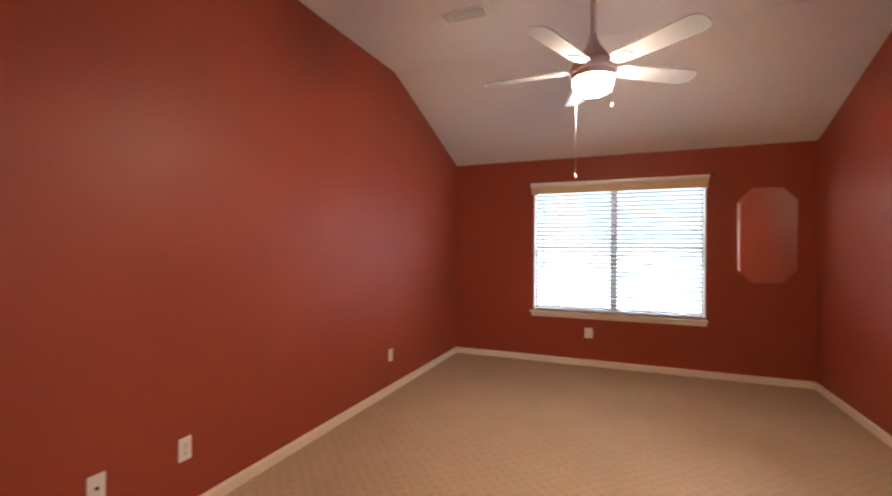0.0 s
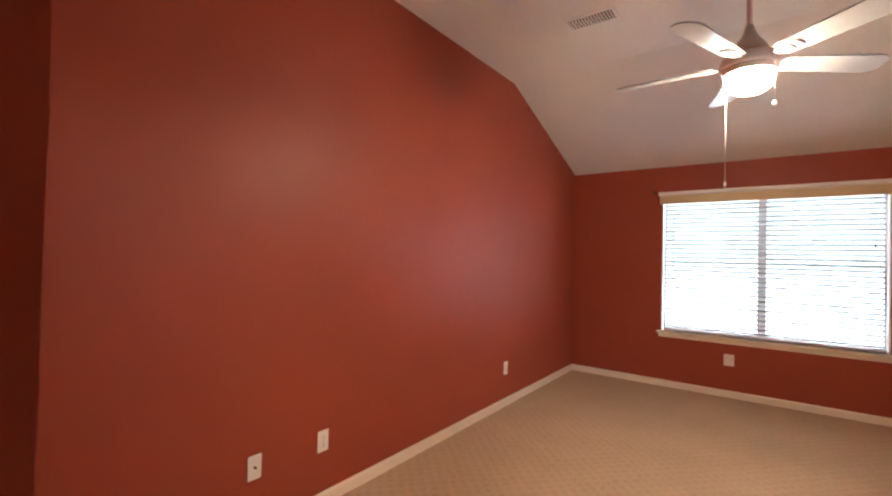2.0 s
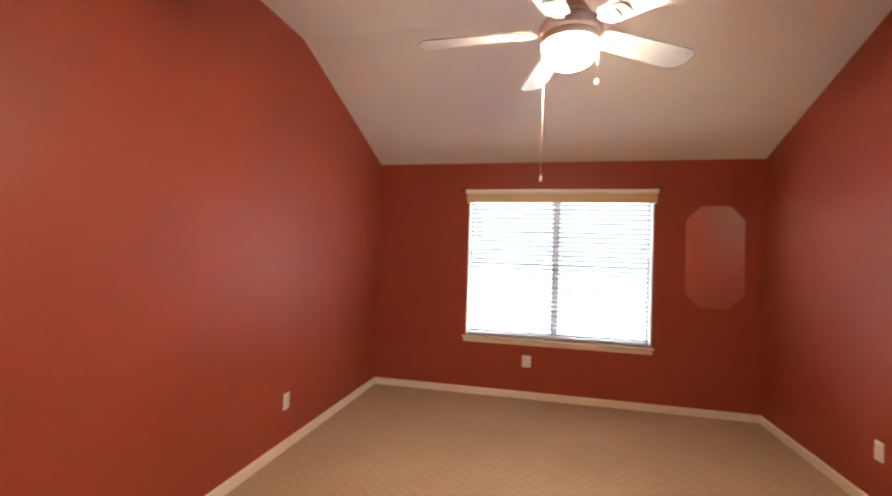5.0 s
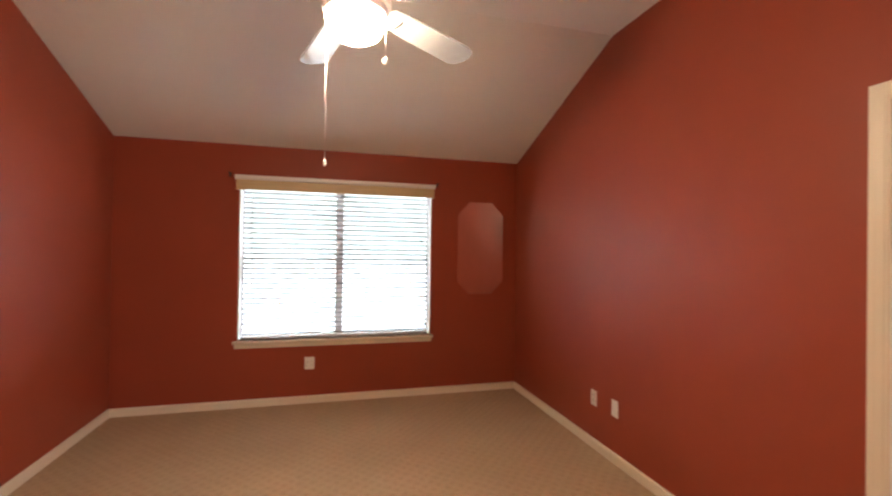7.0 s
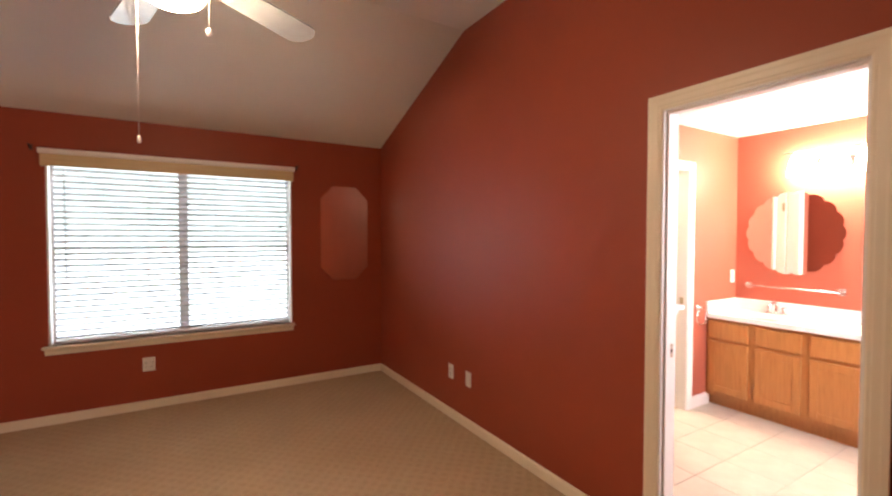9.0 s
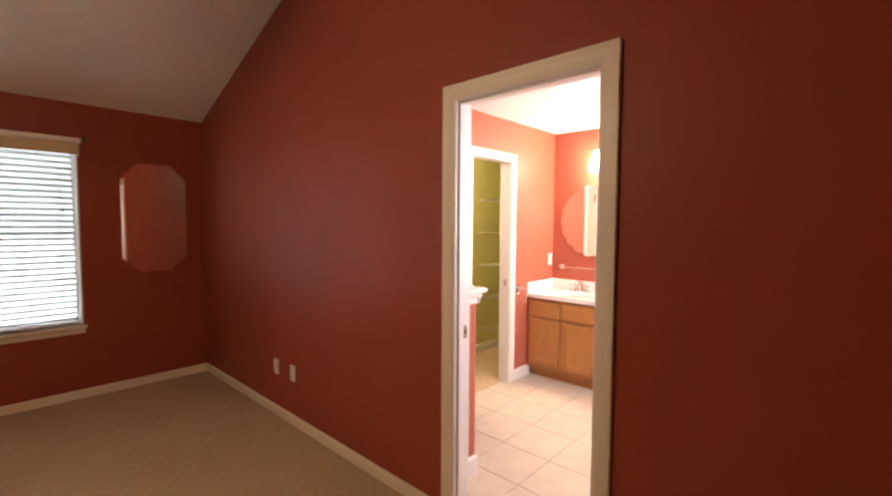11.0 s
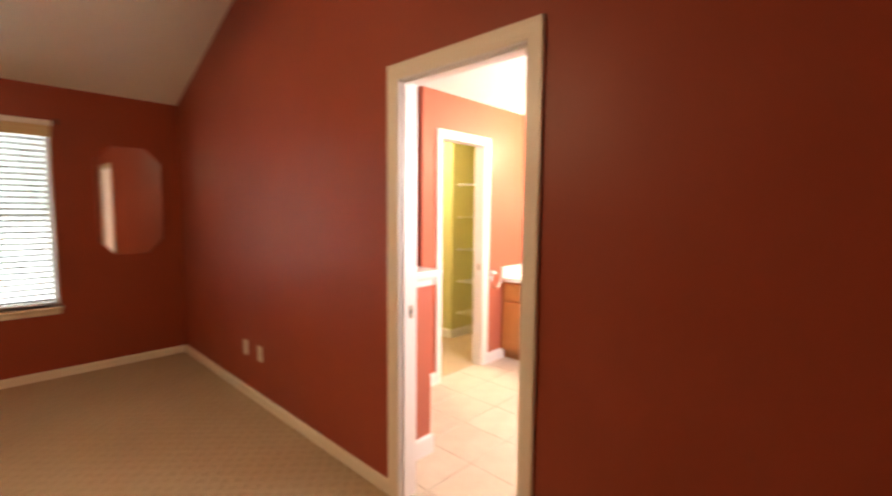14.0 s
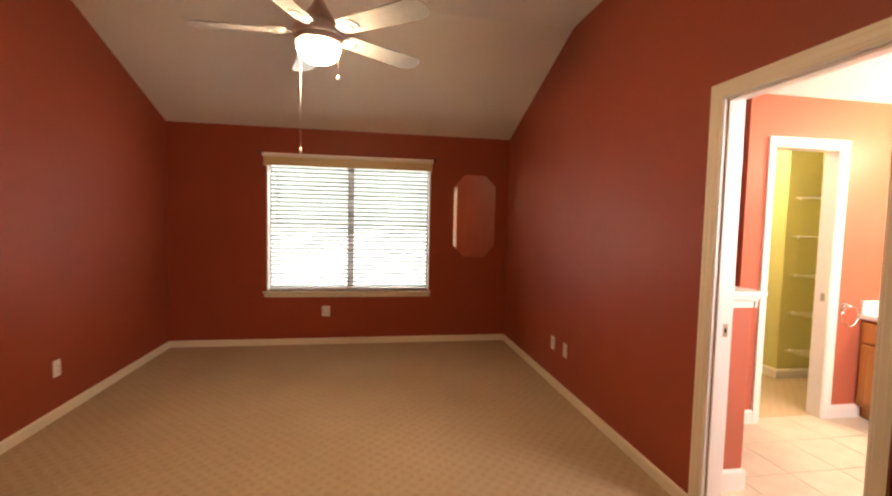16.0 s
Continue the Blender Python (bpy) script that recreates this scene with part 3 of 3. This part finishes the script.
# ---- wall plates ----
def plate_at(kind, label, x, y, z, turn, group=""):
    """A wall plate that faces -y before its turn about z."""
    w = 0.035 if kind != "double" else 0.044
    ob = thing("wall_outlet" if kind in ("outlet", "double") else "cable_plate" if kind == "cable" else "wall_plate" if kind == "blank" else "light_switch", label, {"outlet": "outlet", "double": "outlet", "cable": "cable outlet", "blank": "wall plate", "switch": "switch"}[kind], group, (x, y, z))
    ob.rotation_euler = (0, 0, radians(turn))
    part("cover_plate", box((-w, -0.006, -0.0575), (w, 0, 0.0575), 0.0035), PLATE, ob)
    if kind in ("outlet", "double"):
        for cx in ((0,) if kind == "outlet" else (-0.021, 0.021)):
            for dz in (-0.0195, 0.0195):
                face = part("receptacle", box((cx - 0.017, -0.0085, dz - 0.0145), (cx + 0.017, -0.005, dz + 0.0145), 0.003), PLATE, ob)
                part("slots", boxes(((cx - 0.0075, -0.0092, dz - 0.002), (cx - 0.0050, -0.0080, dz + 0.007)), ((cx + 0.0050, -0.0092, dz - 0.002), (cx + 0.0075, -0.0080, dz + 0.006)), ((cx - 0.0022, -0.0092, dz - 0.010), (cx + 0.0022, -0.0080, dz - 0.006))), DARK, face)
            part("screw", lathe([(0, 0), (0.003, 0.0), (0.003, 0.001), (0, 0.0012)], 10), CHROME, ob).matrix_local = pose(cx, -0.006, 0, 90)
    elif kind == "cable":
        part("coax_jack", lathe([(0, 0), (0.006, 0), (0.006, 0.004), (0.0045, 0.004), (0.0045, 0.010), (0, 0.010)], 14), DARK, ob).matrix_local = pose(0, -0.006, 0.0, 90)
    elif kind == "switch":
        part("toggle", box((-0.005, -0.016, -0.010), (0.005, -0.005, 0.012), 0.002), PLATE, ob)
    return ob


plate_at("cable", "white cable jack plate low on the red wall", XL, 0.995, 0.365, 90)
plate_at("outlet", "white duplex outlet low on the red wall", XL, 1.387, 0.361, 90, "duplex outlets")
plate_at("outlet", "white duplex outlet near the window corner", XL, 3.42, 0.36, 90, "duplex outlets")
plate_at("double", "white wide outlet plate under the window", -0.529, YF, 0.387, 0)
plate_at("outlet", "white duplex outlet beside a blank plate", XR, 3.660, 0.383, -90, "duplex outlets")
plate_at("blank", "white blank cover plate beside the outlet", XR, 3.413, 0.386, -90)

# ---- octagonal mirror ----
mir = thing("wall_mirror", "frameless octagonal mirror on the red end wall", "mirror", at=(1.145, YF, 1.485))
hw, hh, cx, cz = 0.246, 0.472, 0.124, 0.130
octo = [(-hw, -hh + cz), (-hw + cx, -hh), (hw - cx, -hh), (hw, -hh + cz), (hw, hh - cz), (hw - cx, hh), (-hw + cx, hh), (-hw, hh - cz)]
part("glass", prism(octo, "y", -0.008, -0.003), MIRROR, mir)
part("backing", prism([(u * 0.97, v * 0.985) for u, v in octo], "y", -0.003, 0.0), IRON, mir)

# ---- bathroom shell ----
setting("bath_wall_north", boxes(((TUB_X, BY1, 0), (CX0 - 0.02, BY1 + T, BZ + 0.1)), ((CX1 + 0.02, BY1, 0), (BX1 + T, BY1 + T, BZ + 0.1)), ((CX0 - 0.02, BY1, CZ + 0.02), (CX1 + 0.02, BY1 + T, BZ + 0.1))), LIT_RED, "red bathroom wall with the closet doorway, colour lightened for bright light", "wall")
setting("bath_wall_east", boxes(((BX1, BY0 - T, 0), (BX1 + T, BY1, BZ + 0.1))), LIT_RED, "red wall behind the vanity, colour lightened for bright light", "wall")
setting("bath_wall_south", boxes(((BX0, BY0 - T, 0), (2.2, BY0, BZ + 0.1)), ((3.4, BY0 - T, 0), (BX1, BY0, BZ + 0.1)), ((2.2, BY0 - T, 0), (3.4, BY0, 1.0)), ((2.2, BY0 - T, 2.1), (3.4, BY0, BZ + 0.1))), LIT_RED, "red painted bathroom end wall", "wall")
setting("bath_wall_nook", boxes(((TUB_X, BY1 + T, 0), (TUB_X + T, TUB_Y, BZ + 0.1)), ((BX0, TUB_Y, 0), (TUB_X + T, TUB_Y + T, BZ + 0.1))), LIT_RED, "red painted side wall of the bathing nook", "wall")
setting("bath_ceiling", boxes(((BX0, BY0, BZ), (TUB_X, TUB_Y, BZ + 0.08)), ((TUB_X, BY0, BZ), (BX1, BY1, BZ + 0.08))), BATH_CEIL, "white bathroom ceiling", "ceiling")
setting("bath_floor", boxes(((XR + 0.06, BY0 - T, -0.12), (BX1 + T, TUB_Y + T, -0.003))), THRESH, "tan grout bed of the tiled bathroom floor", "tile floor")
PX1 = 1.972
pony = thing("pony_wall", "low red half wall with white moulded cap", "half wall")
pony["kind"] = "structure"
part("wall_body", box((BX0, 2.10, -0.006), (PX1, 2.22, 1.03), 0.004), LIT_RED, pony)
cap_prof = lambda y, s: [(y, 1.0), (y + s * 0.008, 1.0), (y + s * 0.012, 1.03), (y + s * 0.026, 1.052), (y + s * 0.026, 1.062), (y, 1.062)]
part("cap_moulding", add(prism(cap_prof(2.099, -1), "x", BX0, PX1 + 0.02), prism([(PX1 + 0.001, 1.0), (PX1 + 0.009, 1.0), (PX1 + 0.013, 1.03), (PX1 + 0.024, 1.052), (PX1 + 0.024, 1.062), (PX1 + 0.001, 1.062)], "y", 2.08, 2.23)), WHITE_TRIM, pony)
part("cap_board", box((BX0, 2.058, 1.063), (PX1 + 0.052, 2.255, 1.088), 0.006), WHITE_TRIM, pony)
board_run("bath_baseboard_a", "x", 2.10, -1, BX0, PX1, 0.115, 0.014, WHITE_TRIM)
board_run("bath_baseboard_b", "y", PX1, 1, 2.086, 2.22, 0.115, 0.014, WHITE_TRIM)
board_run("bath_baseboard_c", "x", BY1, -1, CX1 + 0.068, 3.66, 0.10, 0.014, WHITE_TRIM)
board_run("bath_baseboard_d", "x", BY1, -1, TUB_X, CX0 - 0.066, 0.10, 0.014, WHITE_TRIM)
door_2 = casing("door_2", "x", BY1, -1, CX0 - 0.006, CX1 + 0.006, CZ + 0.006, 0.062, 0.018, WHITE_TRIM, "white painted casing and jamb of the open closet doorway")
part("jamb", boxes(((CX0 - 0.02, BY1 - 0.002, -0.006), (CX0, BY1 + T + 0.002, CZ + 0.02)), ((CX1, BY1 - 0.002, -0.006), (CX1 + 0.02, BY1 + T + 0.002, CZ + 0.02)), ((CX0, BY1 - 0.002, CZ), (CX1, BY1 + T + 0.002, CZ + 0.02)), bevel=0.002), WHITE_TRIM, door_2)
part("strike_plate", box((CX1 - 0.0015, BY1 + 0.03, 0.885), (CX1 + 0.001, BY1 + 0.06, 0.945), 0.0006), BRASSY, door_2)

leaf = thing("closet_door", "white painted flush closet door standing open inside", "door", at=(CX0 + 0.002, BY1 + T + 0.006, 0.0))
part("door_leaf", box((0, 0, 0.012), (0.035, 0.525, CZ - 0.01), 0.002), WHITE_TRIM, leaf)
part("door_knob", lathe([(0, 0), (0.028, 0), (0.028, 0.008), (0.011, 0.012), (0.011, 0.03), (0.026, 0.042), (0.028, 0.055), (0.018, 0.066), (0, 0.068)], 24), BRASSY, leaf).matrix_local = pose(0.035, 0.465, 0.92, 0, 90, 0)
for z in (0.22, 1.0, 1.78):
    part("hinge", box((0.0355, 0.0, z - 0.045), (0.0375, 0.03, z + 0.045), 0.0006), BRASSY, leaf)

# ---- closet ----
KX, KY = 3.775, 3.60
setting("closet_wall", boxes(((KX, KY, 0), (4.9, 4.9, 2.48)), ((TUB_X + T, 4.9, 0), (KX, 5.0, 2.48)), ((4.9, BY1 + T, 0), (5.0, KY, 2.48)), ((TUB_X + T + 0.001, BY1 + T, 0), (TUB_X + T + 0.02, 4.9, 2.48)), ((CX1 + 0.02, BY1 + T + 0.001, 0), (4.9, BY1 + T + 0.02, 2.48))), GREEN, "olive-green painted closet walls", "wall")
setting("closet_ceiling", boxes(((TUB_X + T, BY1 + T, BZ + 0.02), (5.0, 5.0, BZ + 0.1))), BATH_CEIL, "white closet ceiling", "ceiling")
setting("closet_floor", boxes(((TUB_X + T, BY1 + T * 0.6, -0.12), (5.0, 5.0, 0.0))), CARPET, "beige closet carpet", "carpet floor")
board_run("closet_baseboard_a", "x", KY, -1, KX - 0.014, 4.9, 0.09, 0.014, WHITE_TRIM)
board_run("closet_baseboard_b", "y", KX, -1, KY, 4.9, 0.09, 0.014, WHITE_TRIM)
for z in (0.27, 0.63, 0.99, 1.35, 1.71):
    sh = thing("wire_shelf", "white coated wire closet shelf on the green wall", "shelf", "wire shelves in the closet", (0, 0, z))
    part("front_rail", tube([(KX + 0.06, KY - 0.28, -0.02), (4.85, KY - 0.28, -0.02)], 0.002, 6), PLATE, sh)
    part("top_rail", tube([(KX + 0.06, KY - 0.28, 0), (4.85, KY - 0.28, 0)], 0.0015, 6), PLATE, sh)
    part("back_rail", tube([(KX + 0.06, KY - 0.006, 0), (4.85, KY - 0.006, 0)], 0.002, 6), PLATE, sh)
    wires = bmesh.new()
    for i in range(36):
        x = KX + 0.07 + i * 0.03
        add(wires, tube([(x, KY - 0.006, 0.003), (x, KY - 0.28, 0.003), (x, KY - 0.28, -0.02)], 0.0012, 4))
    tagged(part("wire_grid", wires, PLATE, sh), kind="stuff")
    for x in (KX + 0.13, 4.6):
        part("wall_clip", box((x - 0.014, KY - 0.014, -0.016), (x + 0.014, KY, 0.014), 0.003), PLATE, sh)

lampc = thing("closet_light", "small lit frosted dome on the closet ceiling", "ceiling light", at=(3.15, 3.5, BZ + 0.02))
part("lamp_base", lathe([(0, 0), (0.11, 0), (0.11, -0.018), (0.10, -0.022), (0, -0.022)], 32), PLATE, lampc)
part("glass_dome", lathe([(0, -0.0225), (0.095, -0.0225), (0.09, -0.05), (0.06, -0.075), (0, -0.085)], 32), CLOSET_GLOW, lampc, "glowing frosted glass dome")

# ---- vanity ----
VX, VY0, VTOP = 3.625, 1.01, 0.765
UNITS = [(2.797 - 0.355 * k, 2.797 - 0.355 * (k + 1)) for k in range(5)]


def raised_door(y0, y1, z0, z1):
    """A flat framed door front facing -x with a sunk panel."""
    bm = boxes(((VX - 0.019, y0, z0), (VX, y0 + 0.05, z1)), ((VX - 0.019, y1 - 0.05, z0), (VX, y1, z1)), ((VX - 0.019, y0 + 0.05, z0), (VX, y1 - 0.05, z0 + 0.055)), ((VX - 0.019, y0 + 0.05, z1 - 0.055), (VX, y1 - 0.05, z1)), bevel=0.003)
    return box((VX - 0.014, y0 + 0.045, z0 + 0.05), (VX - 0.002, y1 - 0.045, z1 - 0.05), 0.002, bm=bm)


for y1, y0 in UNITS:
    cab = thing("vanity_cabinet", "honey oak vanity cabinet with drawer front and framed door", "cabinet", "vanity cabinets", (0, 0, -0.006))
    part("body", boxes(((VX + 0.001, y0, 0.10), (BX1 - 0.004, y1, VTOP))), OAK, cab)
    part("toe_kick", box((VX + 0.06, y0, 0.0), (VX + 0.075, y1, 0.10)), OAK, cab)
    part("drawer_front", box((VX - 0.019, y0 + 0.027, 0.595), (VX, y1 - 0.027, 0.738), 0.005), OAK, cab)
    part("door", raised_door(y0 + 0.027, y1 - 0.027, 0.14, 0.57), OAK, cab)
top = thing("bathroom_counter", "white cultured marble countertop with splash and sinks", "countertop")
SINKS = (2.44, 1.50)


def counter_mesh():
    """The slab with oval basins sunk into it."""
    bm = bmesh.new()
    nx, ny = 40, 120
    x0, x1, y0, y1 = VX - 0.028, BX1 - 0.002, VY0, BY1 - 0.002
    grid = []
    for i in range(nx + 1):
        row = []
        for j in range(ny + 1):
            x, y = x0 + (x1 - x0) * i / nx, y0 + (y1 - y0) * j / ny
            z = 0.795
            for sy in SINKS:
                r = math.hypot((x - 3.83) / 0.15, (y - sy) / 0.21)
                if r < 1:
                    z -= 0.13 * (1 - r ** 3)
            row.append(bm.verts.new((x, y, z)))
        grid.append(row)
    for i in range(nx):
        for j in range(ny):
            bm.faces.new((grid[i][j], grid[i + 1][j], grid[i + 1][j + 1], grid[i][j + 1])).smooth = True
    rim = grid[0] + [r[-1] for r in grid[1:]] + grid[-1][-2::-1] + [r[0] for r in grid[-2:0:-1]]
    low = [bm.verts.new((v.co.x, v.co.y, 0.760)) for v in rim]
    for k in range(len(rim)):
        j = (k + 1) % len(rim)
        bm.faces.new((rim[k], low[k], low[j], rim[j]))
    bmesh.ops.recalc_face_normals(bm, faces=bm.faces[:])
    return bm


part("slab", counter_mesh(), COUNTER, top)
part("back_splash", box((BX1 - 0.022, VY0, 0.795), (BX1 - 0.001, BY1 - 0.003, 0.895), 0.004), COUNTER, top)
part("side_splash", box((VX - 0.02, BY1 - 0.022, 0.795), (BX1 - 0.022, BY1 - 0.001, 0.895), 0.004), COUNTER, top)
for sy in SINKS:
    fa = thing("faucet", "chrome centerset basin faucet on the white counter", "faucet", "basin faucets", (4.02, sy, 0.795))
    part("base", box((-0.025, -0.075, 0), (0.025, 0.075, 0.016), 0.007), CHROME, fa)
    part("spout", tube([(0, 0, 0.012), (0, 0, 0.075), (-0.02, 0, 0.098), (-0.07, 0, 0.102), (-0.115, 0, 0.088), (-0.118, 0, 0.075)], 0.012, 12), CHROME, fa)
    for dy in (-0.055, 0.055):
        h = part("handle", lathe([(0, 0.014), (0.017, 0.014), (0.014, 0.04), (0.020, 0.055), (0.016, 0.066), (0, 0.068)], 18), CHROME, fa)
        h.location = (0, dy, 0)

bm_ = thing("vanity_mirror", "round scalloped frameless mirror above the vanity", "mirror", at=(BX1, 2.365, 1.484))
scal = []
for k in range(216):
    a = 2 * math.pi * k / 216
    r = 0.330 + 0.019 * abs(math.cos(9 * a)) ** 0.6
    scal.append((r * math.cos(a), r * math.sin(a)))
part("glass", prism(scal, "x", -0.010, -0.005), MIRROR, bm_)
part("backing", prism([(u * 0.96, v * 0.96) for u, v in scal], "x", -0.005, 0.0), IRON, bm_)
lamp = thing("vanity_light", "four-lamp vanity light with glowing frosted shades", "wall light", at=(BX1, 1.985, 2.035))
part("back_plate", box((-0.022, -0.40, -0.045), (0, 0.40, 0.045), 0.006), CHROME, lamp)
part("top_rail", box((-0.10, -0.42, 0.098), (-0.06, 0.42, 0.108), 0.003), CHROME, lamp)
for k in range(4):
    y = -0.315 + 0.21 * k
    part("lamp_arm", tube([(-0.02, y, 0.0), (-0.05, y, 0.02), (-0.08, y, 0.07), (-0.08, y, 0.10)], 0.008, 8), CHROME, lamp)
    part("glass_shade", lathe([(0.0, 0.075), (0.028, 0.075), (0.045, 0.05), (0.062, 0.0), (0.075, -0.07), (0.078, -0.105), (0.0, -0.11)], 24, (-0.085, y, 0.02)), SHADE, lamp, "glowing frosted bell shade")
bar = thing("towel_bar", "slim chrome towel bar under the round mirror", "towel bar", at=(BX1, 2.36, 1.025))
part("bar", tube([(-0.06, -0.33, 0), (-0.06, 0.33, 0)], 0.007, 10), CHROME, bar)
for y in (-0.325, 0.325):
    part("bar_post", tube([(0, y, 0), (-0.06, y, 0)], 0.012, 12), CHROME, bar)
    part("post_flange", box((-0.010, y - 0.026, -0.026), (0, y + 0.026, 0.026), 0.006), CHROME, bar)
ring = thing("towel_ring", "chrome towel ring on the bathroom wall", "towel ring", at=(3.455, BY1, 0.858))
part("ring_flange", box((-0.026, -0.010, -0.026), (0.026, 0, 0.026), 0.006), CHROME, ring)
part("ring_post", tube([(0, 0, 0), (0, -0.05, 0)], 0.012, 12), CHROME, ring)
part("ring", tube([(0.072 * math.sin(a), -0.05, -0.072 + 0.072 * math.cos(a)) for a in [2 * math.pi * k / 32 for k in range(33)]], 0.005, 8), CHROME, ring)
plate_at("switch", "white toggle switch plate above the counter", 4.035, BY1, 1.095, 0)

# ---- bathroom floor tiles ----
PX, PY, GAP = 0.34, 0.34, 0.003
tile_me = None
x = 2.045 - 2 * PX
while x < BX1:
    y = 0.49 - PY
    while y < TUB_Y:
        x0, x1 = max(x + GAP / 2, XR + 0.073), min(x + PX - GAP / 2, BX1)
        y0, y1 = max(y + GAP / 2, BY0), min(y + PY - GAP / 2, TUB_Y)
        if x1 - x0 > 0.02 and y1 - y0 > 0.02 and not (y0 > BY1 + 0.05 and x0 > TUB_X):
            if y0 < BY1 < y1 and x1 > TUB_X:
                y1 = BY1 + 0.06
            whole = abs(x1 - x0 - (PX - GAP)) < 1e-6 and abs(y1 - y0 - (PY - GAP)) < 1e-6
            if whole and tile_me:
                o = new("tile", tile_me)
            else:
                o = part("tile", box((-(x1 - x0) / 2, -(y1 - y0) / 2, -0.008), ((x1 - x0) / 2, (y1 - y0) / 2, 0.0), 0.0015, 1), TILE)
                if whole:
                    tile_me = o.data
            o.parent = bpy.data.objects["bath_floor"]
            o.location = ((x0 + x1) / 2, (y0 + y1) / 2, 0.001)
        y += PY
    x += PX
